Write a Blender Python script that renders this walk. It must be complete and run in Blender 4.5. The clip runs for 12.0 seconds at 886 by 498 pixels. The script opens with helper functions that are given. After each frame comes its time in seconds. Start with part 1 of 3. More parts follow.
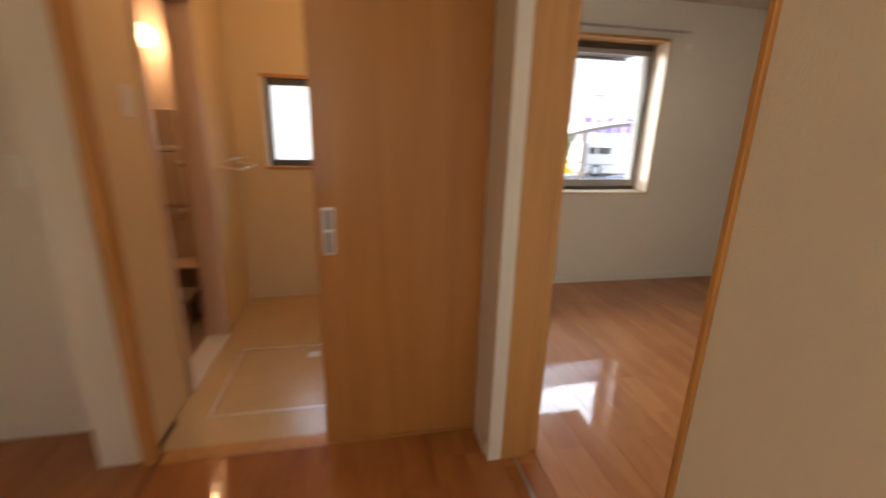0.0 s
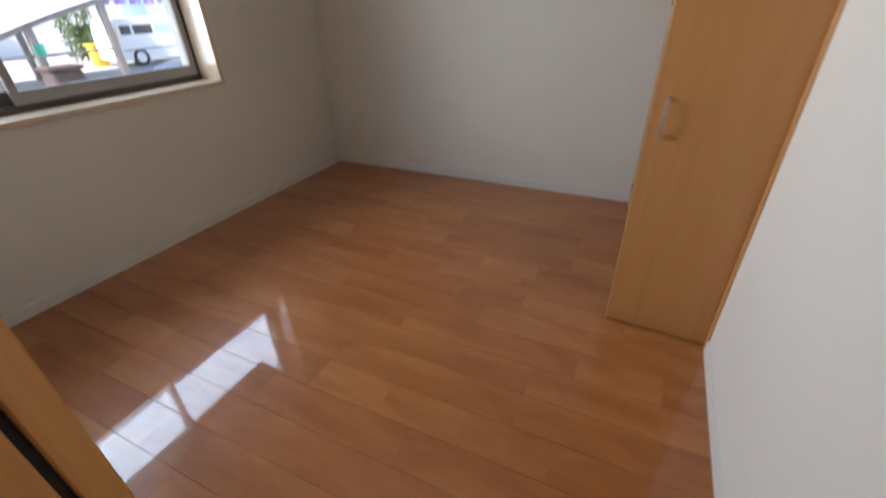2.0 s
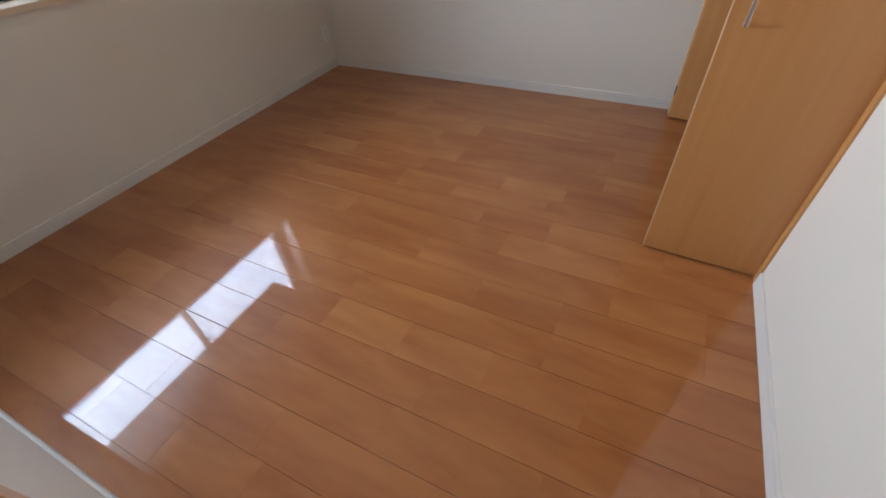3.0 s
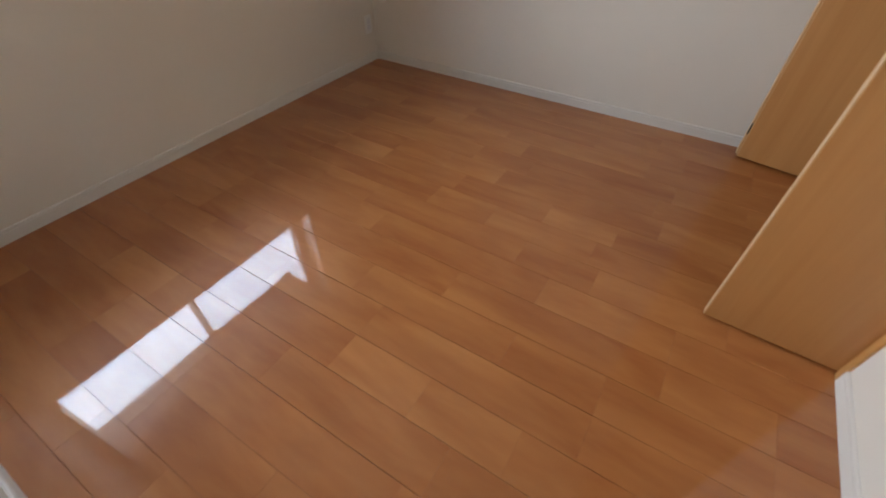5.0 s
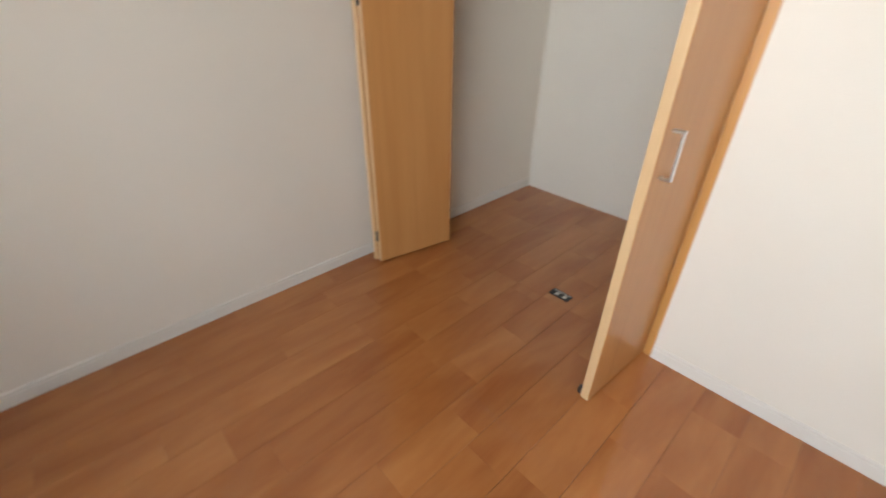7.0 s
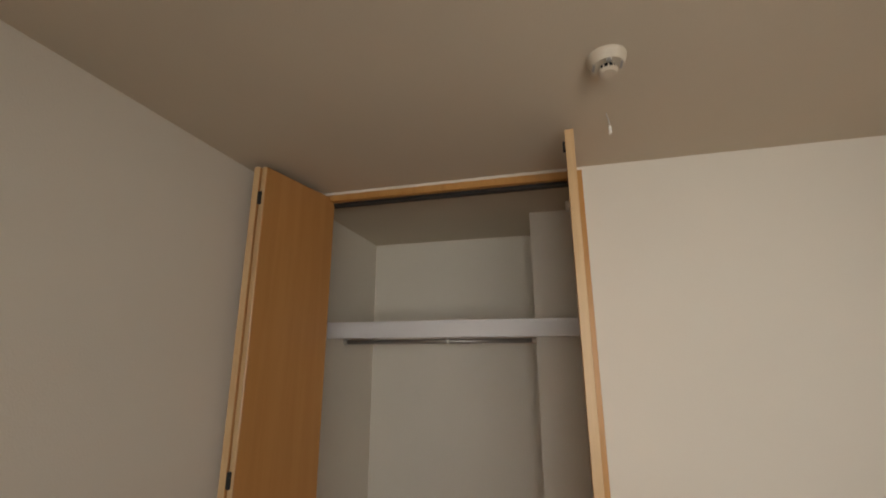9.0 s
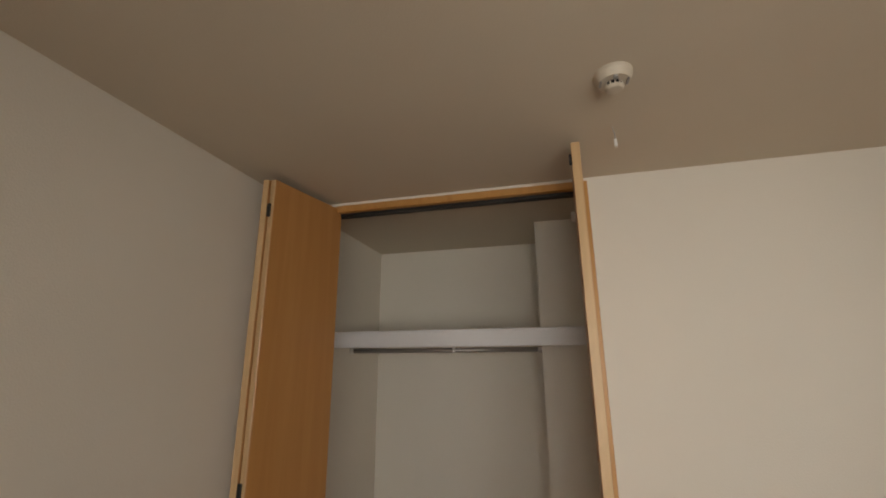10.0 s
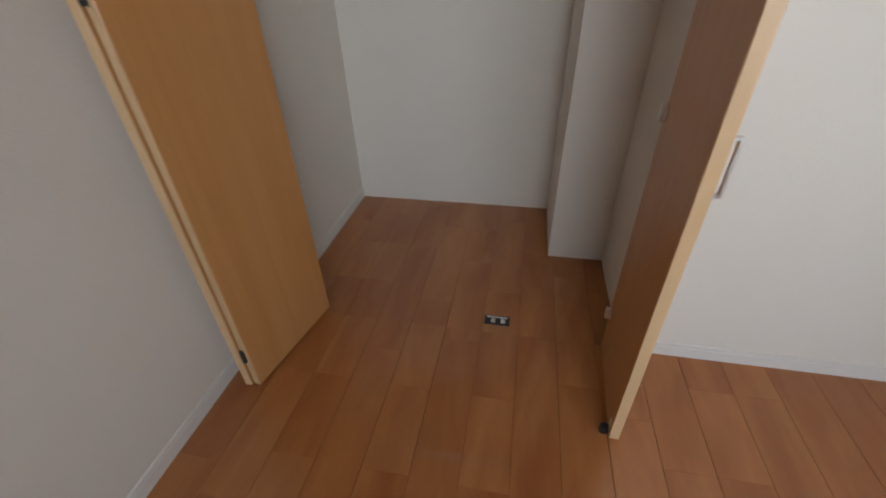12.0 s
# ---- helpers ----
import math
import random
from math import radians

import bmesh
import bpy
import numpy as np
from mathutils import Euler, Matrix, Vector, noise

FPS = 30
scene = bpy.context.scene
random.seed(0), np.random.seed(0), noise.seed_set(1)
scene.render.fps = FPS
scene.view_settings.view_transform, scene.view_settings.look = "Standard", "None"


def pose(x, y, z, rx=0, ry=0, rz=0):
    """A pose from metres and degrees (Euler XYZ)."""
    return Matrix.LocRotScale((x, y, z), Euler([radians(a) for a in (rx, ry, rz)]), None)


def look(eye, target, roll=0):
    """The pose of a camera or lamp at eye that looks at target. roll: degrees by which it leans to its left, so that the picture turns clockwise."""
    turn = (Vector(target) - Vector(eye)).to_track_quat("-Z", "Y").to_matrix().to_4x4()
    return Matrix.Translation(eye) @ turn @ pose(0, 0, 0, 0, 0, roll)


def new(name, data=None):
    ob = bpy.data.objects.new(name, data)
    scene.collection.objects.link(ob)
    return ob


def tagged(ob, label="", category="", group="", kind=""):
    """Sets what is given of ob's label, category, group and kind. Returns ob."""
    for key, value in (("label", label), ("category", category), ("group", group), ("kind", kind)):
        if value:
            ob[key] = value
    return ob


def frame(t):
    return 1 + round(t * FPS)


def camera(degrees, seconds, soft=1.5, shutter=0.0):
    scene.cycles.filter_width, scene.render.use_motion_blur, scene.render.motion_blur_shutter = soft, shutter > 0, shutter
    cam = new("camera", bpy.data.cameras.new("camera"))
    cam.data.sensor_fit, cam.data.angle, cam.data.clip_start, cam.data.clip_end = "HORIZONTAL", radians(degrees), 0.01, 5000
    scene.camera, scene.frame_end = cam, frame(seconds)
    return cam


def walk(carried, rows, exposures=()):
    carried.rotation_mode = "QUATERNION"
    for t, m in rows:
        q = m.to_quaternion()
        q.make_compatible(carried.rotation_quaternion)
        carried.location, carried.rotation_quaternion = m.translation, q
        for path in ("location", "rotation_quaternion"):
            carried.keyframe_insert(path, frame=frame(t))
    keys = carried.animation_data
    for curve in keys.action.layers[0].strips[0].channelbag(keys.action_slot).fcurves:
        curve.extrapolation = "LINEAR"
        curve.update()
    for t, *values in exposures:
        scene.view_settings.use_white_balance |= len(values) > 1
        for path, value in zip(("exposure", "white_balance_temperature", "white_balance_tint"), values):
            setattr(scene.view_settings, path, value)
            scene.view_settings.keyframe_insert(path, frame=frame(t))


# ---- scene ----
cam = camera(93.5, 12.0, soft=1.8, shutter=0.5)
PATH = [
    (0, (3.361, -3.573, 1.337), (1.477, -3.182, 0.791), 1.5),
    (0.2, (3.178, -3.501, 1.31), (1.372, -2.832, 0.771), 0.5),
    (0.4, (3.044, -3.405, 1.326), (1.362, -2.47, 0.781), -0.4),
    (0.6, (2.904, -3.331, 1.369), (1.327, -2.21, 0.861), -1.0),
    (0.8, (2.75, -3.267, 1.391), (1.307, -1.994, 0.847), -2.5),
    (1, (2.683, -3.19, 1.363), (1.425, -1.743, 0.793), -1.2),
    (1.2, (2.618, -3.127, 1.358), (1.541, -1.553, 0.757), -1.0),
    (1.5, (2.578, -3.046, 1.323), (1.743, -1.352, 0.663), -1.4),
    (1.7, (2.544, -3.022, 1.282), (1.781, -1.362, 0.469), -0.8),
    (2, (2.486, -2.933, 1.25), (1.721, -1.399, 0.219), -2.0),
    (2.5, (2.365, -2.808, 1.206), (1.553, -1.536, -0.106), -5.4),
    (3, (2.356, -2.77, 1.185), (1.657, -1.487, -0.181), -4.1),
    (5, (2.184, -2.568, 1.183), (1.428, -1.349, -0.211), 0.1),
    (5.5, (2.015, -2.392, 1.212), (1.229, -1.197, -0.185), -1.3),
    (6, (1.763, -2.16, 1.228), (1.523, -0.654, -0.066), 3.6),
    (6.5, (1.696, -1.877, 1.205), (2.212, -0.319, 0.062), -0.8),
    (7, (1.457, -1.688, 1.22), (2.628, -0.45, 0.173), 0.6),
    (7.3, (1.395, -1.565, 1.249), (2.812, -0.563, 0.256), 1.5),
    (7.5, (1.455, -1.521, 1.282), (3.032, -0.549, 0.529), -0.2),
    (7.6, (1.422, -1.443, 1.312), (3.124, -0.575, 0.721), 0.6),
    (9.5, (1.118, -1.218, 1.659), (2.982, -0.72, 2.185), -0.0),
    (10, (1.105, -1.205, 1.65), (2.979, -0.72, 2.154), -0.4),
    (10.5, (1.134, -1.176, 1.562), (3.065, -0.657, 1.585), -0.0),
    (10.8, (1.197, -1.188, 1.44), (3.102, -0.702, 1.071), -1.5),
    (11, (1.253, -1.151, 1.359), (3.105, -0.664, 0.782), -1.9),
    (11.5, (1.501, -1.077, 1.27), (3.172, -0.571, 0.295), -3.1),
    (11.6, (1.538, -1.069, 1.277), (3.175, -0.56, 0.246), -3.3),
    (12, (1.696, -0.974, 1.237), (3.298, -0.637, 0.088), -1.8),
]
walk(cam, [(t, look(eye, target, roll)) for t, eye, target, roll in PATH],
     exposures=[(0, 2.2, 7300, 14), (0.5, 2.0, 7200, 14), (1.0, 1.95, 6700, 12), (1.5, 1.8, 6450, 13), (2.5, 1.85, 6150, 13), (3, 2.1, 6100, 13), (5, 2.1, 6550, 13), (5.5, 2.1, 6550, 13), (6.5, 2.5, 6800, 12), (7.5, 2.25, 6850, 12), (9.3, 1.15, 8200, 15), (10, 1.15, 8200, 15), (10.5, 1.27, 7500, 13), (11, 1.48, 6600, 12), (12, 1.72, 6400, 13)])

# ---- world, sun, lamps ----
world = bpy.data.worlds.new("world")
scene.world = world
world.use_nodes = True
wn = world.node_tree
sky = wn.nodes.new("ShaderNodeTexSky")
sky.sky_type, sky.sun_disc = "NISHITA", False
sky.sun_elevation, sky.sun_rotation = radians(46), radians(170)
bg = wn.nodes["Background"]
wn.links.new(sky.outputs["Color"], bg.inputs["Color"])
bg.inputs["Strength"].default_value = 0.15

sun = new("sun", bpy.data.lights.new("sun", "SUN"))
sun.data.energy, sun.data.angle, sun.data.color = 3.8, radians(0.5), (1.0, 0.95, 0.87)
# the sun stands in the east-south-east, behind the house
sun.matrix_world = look((3, -17, 20), (0, 0, 0))


def lamp(name, place, watts, colour, size):
    ob = new(name, bpy.data.lights.new(name, "POINT"))
    ob.data.energy, ob.data.color, ob.data.shadow_soft_size = watts, colour, size
    ob.location = place
    return ob


# daylight from the open sky above and beyond the awning
sky_in = new("window_sky_light", bpy.data.lights.new("window_sky_light", "AREA"))
sky_in.data.shape, sky_in.data.size, sky_in.data.size_y = "RECTANGLE", 1.05, 5.4
sky_in.data.energy, sky_in.data.color = 50, (0.66, 0.83, 1.0)
sky_in.matrix_world = pose(-1.52, -1.85, 2.82, 0, -78, 0)
# daylight from the low sky and the sunlit yard, in the opening of each pane
for y in (-2.38, -1.49):
    yard_in = new("window_yard_light", bpy.data.lights.new("window_yard_light", "AREA"))
    yard_in.data.shape, yard_in.data.size, yard_in.data.size_y = "RECTANGLE", 1.08, 0.84
    yard_in.data.energy, yard_in.data.color, yard_in.data.spread = 3.2, (0.83, 0.925, 1.0), radians(105)
    yard_in.matrix_world = pose(-0.085, y, 1.47, 0, -90, 10)
lamp("bath_lamp_light", (0.06, -4.95, 1.88), 1.3, (1.0, 0.62, 0.32), 0.05)
# lamp added out of view to warm and brighten the hall
lamp("added_hall_lamp_light", (4.3, -4.2, 2.2), 4.0, (1.0, 0.79, 0.50), 0.09)
lamp("washroom_lamp_light", (0.95, -3.75, 2.22), 1.7, (1.0, 0.62, 0.32), 0.07)

# ---- materials ----


def nodes_of(name, rough=0.6, metal=0.0):
    m = bpy.data.materials.new(name)
    m.use_nodes = True
    b = m.node_tree.nodes["Principled BSDF"]
    b.inputs["Roughness"].default_value = rough
    b.inputs["Metallic"].default_value = metal
    return m, m.node_tree, b


def coords(nt, scale=(1, 1, 1), world_space=True):
    mp = nt.nodes.new("ShaderNodeMapping")
    mp.inputs["Scale"].default_value = scale
    if world_space:
        g = nt.nodes.new("ShaderNodeNewGeometry")
        nt.links.new(g.outputs["Position"], mp.inputs["Vector"])
    else:
        g = nt.nodes.new("ShaderNodeTexCoord")
        nt.links.new(g.outputs["Object"], mp.inputs["Vector"])
    return mp


def noise_tex(nt, mp, scale, detail=3.0):
    n = nt.nodes.new("ShaderNodeTexNoise")
    n.inputs["Scale"].default_value, n.inputs["Detail"].default_value = scale, detail
    nt.links.new(mp.outputs["Vector"], n.inputs["Vector"])
    return n


def ramp(nt, fac, stops):
    r = nt.nodes.new("ShaderNodeValToRGB")
    e = r.color_ramp.elements
    e[0].position, e[0].color = stops[0][0], (*stops[0][1], 1)
    e[1].position, e[1].color = stops[-1][0], (*stops[-1][1], 1)
    for p, c in stops[1:-1]:
        e.new(p).color = (*c, 1)
    nt.links.new(fac, r.inputs["Fac"])
    return r


def bump(nt, b, height, strength, distance):
    bp = nt.nodes.new("ShaderNodeBump")
    bp.inputs["Strength"].default_value, bp.inputs["Distance"].default_value = strength, distance
    nt.links.new(height, bp.inputs["Height"])
    nt.links.new(bp.outputs["Normal"], b.inputs["Normal"])


def tinted(c, k):
    return tuple(min(1, v * k) for v in c)


def plain(name, colour, rough=0.6, metal=0.0, vary=0.06, grain=40.0, relief=0.15, depth=0.0006):
    """Paint, plastic, metal and the like: two scales of slight variation and a fine relief."""
    m, nt, b = nodes_of(name, rough, metal)
    mp = coords(nt)
    big, fine = noise_tex(nt, mp, 1.7), noise_tex(nt, mp, grain)
    mix = nt.nodes.new("ShaderNodeMath")
    mix.operation = "MULTIPLY_ADD"
    nt.links.new(fine.outputs["Fac"], mix.inputs[0])
    mix.inputs[1].default_value = 0.4
    nt.links.new(big.outputs["Fac"], mix.inputs[2])
    r = ramp(nt, mix.outputs[0], [(0.4, tinted(colour, 1 - vary)), (1.0, tinted(colour, 1 + vary))])
    nt.links.new(r.outputs["Color"], b.inputs["Base Color"])
    if relief:
        bump(nt, b, fine.outputs["Fac"], relief, depth)
    return m


def wallpaper(name, colour):
    """Embossed vinyl wallpaper: fine pebbled relief with faint broad mottling."""
    m, nt, b = nodes_of(name, 0.75)
    mp = coords(nt)
    big = noise_tex(nt, mp, 1.3, 4)
    r = ramp(nt, big.outputs["Fac"], [(0.3, tinted(colour, 0.965)), (0.7, tinted(colour, 1.02))])
    nt.links.new(r.outputs["Color"], b.inputs["Base Color"])
    v = nt.nodes.new("ShaderNodeTexVoronoi")
    v.inputs["Scale"].default_value = 210
    nt.links.new(mp.outputs["Vector"], v.inputs["Vector"])
    fine = noise_tex(nt, mp, 420, 2)
    add = nt.nodes.new("ShaderNodeMath")
    nt.links.new(v.outputs["Distance"], add.inputs[0])
    nt.links.new(fine.outputs["Fac"], add.inputs[1])
    bump(nt, b, add.outputs[0], 0.35, 0.0012)
    return m


def wood(name, dark, light, stretch, rough, per_object=0.0, coat=0.0, grain=1.0, gloss=0.5):
    """Wood with long grain: stretch gives the frequency along x, y and z."""
    m, nt, b = nodes_of(name, rough)
    mp = coords(nt, stretch)
    if per_object:
        info = nt.nodes.new("ShaderNodeObjectInfo")
        shift = nt.nodes.new("ShaderNodeVectorMath")
        shift.operation = "MULTIPLY_ADD"
        comb = nt.nodes.new("ShaderNodeCombineXYZ")
        for k in "XYZ":
            nt.links.new(info.outputs["Random"], comb.inputs[k])
        nt.links.new(comb.outputs["Vector"], shift.inputs[0])
        shift.inputs[1].default_value = (31, 17, 9)
        nt.links.new(mp.outputs["Vector"], shift.inputs[2])
        src = shift
    else:
        src = mp
    n1 = nt.nodes.new("ShaderNodeTexNoise")
    n1.inputs["Scale"].default_value, n1.inputs["Detail"].default_value, n1.inputs["Distortion"].default_value = 1.0, 5, 0.6
    nt.links.new(src.outputs["Vector"], n1.inputs["Vector"])
    n2 = nt.nodes.new("ShaderNodeTexNoise")
    n2.inputs["Scale"].default_value, n2.inputs["Detail"].default_value = 6.0, 3
    nt.links.new(src.outputs["Vector"], n2.inputs["Vector"])
    f = nt.nodes.new("ShaderNodeMath")
    f.operation = "MULTIPLY_ADD"
    nt.links.new(n2.outputs["Fac"], f.inputs[0])
    f.inputs[1].default_value = 0.35 * grain
    nt.links.new(n1.outputs["Fac"], f.inputs[2])
    fac = f
    if per_object:
        g = nt.nodes.new("ShaderNodeMath")
        g.operation = "MULTIPLY_ADD"
        nt.links.new(info.outputs["Random"], g.inputs[0])
        g.inputs[1].default_value = per_object
        nt.links.new(f.outputs[0], g.inputs[2])
        fac = g
    lo, hi = 0.40, 0.95 + per_object
    r = ramp(nt, fac.outputs[0], [(lo, dark), (hi, light)])
    nt.links.new(r.outputs["Color"], b.inputs["Base Color"])
    b.inputs["Coat Weight"].default_value = coat
    b.inputs["Specular IOR Level"].default_value = gloss
    b.inputs["Coat Roughness"].default_value = 0.04
    bump(nt, b, f.outputs[0], 0.05, 0.0004)
    return m


WALL = wallpaper("wallpaper_white", (0.73, 0.68, 0.60))
# the ceiling's dim, floor-bounced light is put into this browner paper colour
CEIL_DIM = wallpaper("ceiling_paper_dimmed", (0.60, 0.525, 0.42))
BASE = plain("baseboard_white", (0.69, 0.655, 0.60), 0.65, vary=0.03)
FLOOR = wood("floor_board", (0.292, 0.090, 0.023), (0.465, 0.188, 0.060), (1.6, 7, 7), 0.42, per_object=0.19, coat=1.0, gloss=0.15, grain=0.6)
SUB = plain("floor_joint", (0.26, 0.10, 0.033), 0.8)
DOORW = wood("door_veneer", (0.485, 0.222, 0.071), (0.56, 0.278, 0.100), (22, 22, 1.1), 0.38, coat=0.15, grain=0.7)
DOORE = wood("door_edge", (0.55, 0.35, 0.18), (0.66, 0.45, 0.25), (30, 30, 1.5), 0.45)
DOORH = wood("hall_door_veneer", (0.42, 0.175, 0.045), (0.52, 0.240, 0.068), (9, 9, 0.7), 0.38, coat=0.15)
TRIM = wood("trim_wood", (0.45, 0.205, 0.058), (0.56, 0.285, 0.092), (26, 26, 1.2), 0.42)
SILLW = wood("window_board", (0.62, 0.47, 0.32), (0.74, 0.59, 0.43), (12, 2, 12), 0.30, coat=0.4)
ALU = plain("bronze_aluminium", (0.10, 0.085, 0.075), 0.38, 0.6, vary=0.1)
ALUL = plain("grey_aluminium", (0.36, 0.34, 0.32), 0.35, 0.7, vary=0.08)
CHROME = plain("satin_chrome", (0.78, 0.77, 0.75), 0.34, 1.0, vary=0.04, relief=0.03)
BLACK = plain("black_plastic", (0.012, 0.012, 0.012), 0.5)
CREAMP = plain("aged_cream_plastic", (0.60, 0.53, 0.43), 0.5, vary=0.04)
WHITEP = plain("white_plastic", (0.78, 0.77, 0.73), 0.4, vary=0.03)
GREYP = plain("grey_plastic", (0.35, 0.34, 0.33), 0.5)
SHELFM = plain("shelf_melamine", (0.70, 0.69, 0.70), 0.4, vary=0.03)
VINYL = plain("vinyl_floor", (0.60, 0.44, 0.26), 0.22, vary=0.09, grain=18)
BATHW = plain("bath_panel", (0.66, 0.52, 0.44), 0.25, vary=0.05)
BATHD = plain("bath_grey", (0.30, 0.23, 0.20), 0.4)
WASHW = wallpaper("washroom_paper", (0.74, 0.60, 0.40))


def glass(name, tint=(1, 1, 1), rough=0.0):
    m, nt, b = nodes_of(name, rough)
    b.inputs["Base Color"].default_value = (*tint, 1)
    b.inputs["Transmission Weight"].default_value = 1.0
    b.inputs["IOR"].default_value = 1.45
    return m


GLASS = glass("window_glass")
FROST = glass("frosted_glass", rough=0.5)
MIRROR = plain("mirror_silver", (0.85, 0.85, 0.85), 0.02, 1.0, vary=0.0, relief=0)


def glow(name, colour, strength):
    m, nt, b = nodes_of(name, 0.4)
    b.inputs["Base Color"].default_value = (*colour, 1)
    b.inputs["Emission Color"].default_value = (*colour, 1)
    b.inputs["Emission Strength"].default_value = strength
    return m


LAMPG = glow("lamp_globe", (1.0, 0.72, 0.42), 1.2)

# ---- mesh helpers ----


def box(bm, lo, hi, bevel=0.0, seg=1):
    """A box between two corners, its edges rounded by bevel."""
    lo, hi = [min(a, b) for a, b in zip(lo, hi)], [max(a, b) for a, b in zip(lo, hi)]
    m = Matrix.Translation([(a + b) / 2 for a, b in zip(lo, hi)]) @ Matrix.Diagonal([b - a for a, b in zip(lo, hi)] + [1])
    vs = bmesh.ops.create_cube(bm, size=1, matrix=m)["verts"]
    if bevel:
        es = list({e for v in vs for e in v.link_edges})
        bmesh.ops.bevel(bm, geom=es, offset=bevel, segments=seg, profile=0.5, affect="EDGES")
    return bm


def one(lo, hi, bevel=0.0, seg=1):
    return box(bmesh.new(), lo, hi, bevel, seg)


def rod(bm, a, b, r, r2=None, n=16):
    """A round bar from a to b."""
    a, b = Vector(a), Vector(b)
    m = Matrix.Translation((a + b) / 2) @ (b - a).to_track_quat("Z", "Y").to_matrix().to_4x4()
    bmesh.ops.create_cone(bm, cap_ends=True, segments=n, radius1=r, radius2=r if r2 is None else r2, depth=(b - a).length, matrix=m)
    return bm


def prism(profile, axis, lo, hi):
    """A profile of (u, v) drawn out along axis: u, v are the other two axes in order."""
    bm = bmesh.new()
    rings = []
    for w in (lo, hi):
        ring = []
        for u, v in profile:
            c = [u, v]
            c.insert("xyz".index(axis), w)
            ring.append(bm.verts.new(c))
        rings.append(ring)
    n = len(profile)
    bm.faces.new(rings[0])
    bm.faces.new(rings[1][::-1])
    for i in range(n):
        bm.faces.new((rings[0][i], rings[1][i], rings[1][(i + 1) % n], rings[0][(i + 1) % n]))
    bmesh.ops.recalc_face_normals(bm, faces=bm.faces)
    return bm


def part(name, bm, material, parent=None, label="", smooth=False):
    me = bpy.data.meshes.new(name)
    bm.to_mesh(me)
    bm.free()
    me.materials.append(material)
    if smooth:
        for p in me.polygons:
            p.use_smooth = True
    ob = new(name, me)
    if parent is not None:
        ob.parent = parent
    if label:
        ob["label"] = label
    return ob


def thing(name, label, category, group="", place=(0, 0, 0)):
    ob = new(name)
    ob.location = place
    return tagged(ob, label, category, group)


def structure(name, bm, material, label, category):
    return tagged(part(name, bm, material), label, category, kind="structure")


# ---- plan: north-west floor corner of the bedroom is the origin ----
W, S, HALL, H = 2.88, -2.86, -3.07, 2.40      # east wall, south wall, hall side of the south wall, ceiling
WY0, WY1, WZ0, WZ1 = -2.845, -1.01, 0.845, 2.095   # window opening
CX, CS = 3.924, -1.396                        # closet back and south side
DY0, DY1 = -1.365, -0.03                      # closet opening
JW, JE = 1.95, 2.880                          # doorway
PX = 1.765                                    # hall side of the washroom wall

bm = bmesh.new()
for lo, hi in (((-0.28, HALL, -0.12), (0, WY0, 2.5)), ((-0.28, WY1, -0.12), (0, 0.0, 2.5)),
               ((-0.28, WY0, -0.12), (0, WY1, WZ0)), ((-0.28, WY0, WZ1), (0, WY1, 2.5))):
    box(bm, lo, hi)
structure("wall_west", bm, WALL, "white embossed wallpaper wall with the window", "wall")
structure("wall_north", one((-0.14, 0, -0.12), (CX + 0.12, 0.12, 2.5)), WALL, "white embossed wallpaper wall beside the closet", "wall")
bm = bmesh.new()
box(bm, (W, HALL, -0.12), (W + 0.10, DY0, 2.5))
box(bm, (W, DY0, 2.385), (W + 0.10, 0, 2.5))
structure("wall_east", bm, WALL, "white wallpaper wall with the closet opening", "wall")
bm = bmesh.new()
box(bm, (0, HALL + 0.10, -0.12), (JW - 0.03, S, 2.5))
box(bm, (0, HALL, -0.12), (JW - 0.005, HALL + 0.10, 2.5))
box(bm, (JW - 0.005, HALL, -0.12), (JW + 0.033, HALL + 0.058, 2.5))
box(bm, (JW - 0.03, HALL, 2.06), (W, S, 2.5))
structure("wall_south", bm, WALL, "white wallpaper wall with the doorway to the hall", "wall")
structure("wall_closet_back", one((CX, -1.6, -0.12), (CX + 0.12, 0, 2.5)), WALL, "white wallpaper wall at the back of the closet", "wall")
bm = one((W + 0.10, CS - 0.10, -0.12), (CX, CS, 2.5))
box(bm, (3.444, CS, -0.1), (CX, -1.14, 2.45))
structure("wall_closet_south", bm, WALL, "white closet side wall with a boxed-in pillar", "wall")
structure("ceiling", one((-0.14, -3.0, H), (CX + 0.12, 0.12, H + 0.12)), CEIL_DIM, "beige-white papered ceiling, dim light put into its colour", "ceiling")

# hall, washroom and bathroom shells
HE = 5.6
structure("wall_hall_north", one((W + 0.10, HALL, -0.12), (HE, HALL + 0.10, 2.5)), WALL, "cream wallpaper wall of the hall", "wall")
structure("wall_hall_south", one((1.4, -5.42, -0.12), (HE + .1, -5.32, 2.5)), WALL, "cream wallpaper wall of the hall", "wall")
# unseen end wall of the hall; its opening is added to brighten the hall
bm = bmesh.new()
for lo, hi in (((HE, -5.32, -0.12), (HE + 0.1, -4.5, 2.5)), ((HE, -3.8, -0.12), (HE + 0.1, HALL + .1, 2.5)),
               ((HE, -4.5, -0.12), (HE + 0.1, -3.8, 0.6)), ((HE, -4.5, 1.9), (HE + 0.1, -3.8, 2.5))):
    box(bm, lo, hi)
structure("wall_hall_east", bm, WALL, "unseen cream wallpaper wall with an opening added to let daylight in", "wall")
structure("ceiling_hall", one((-0.14, -6.2, H), (HE + 0.1, -3.0, H + 0.12)), CEIL_DIM, "cream papered ceiling of the hall", "ceiling")
bm = bmesh.new()
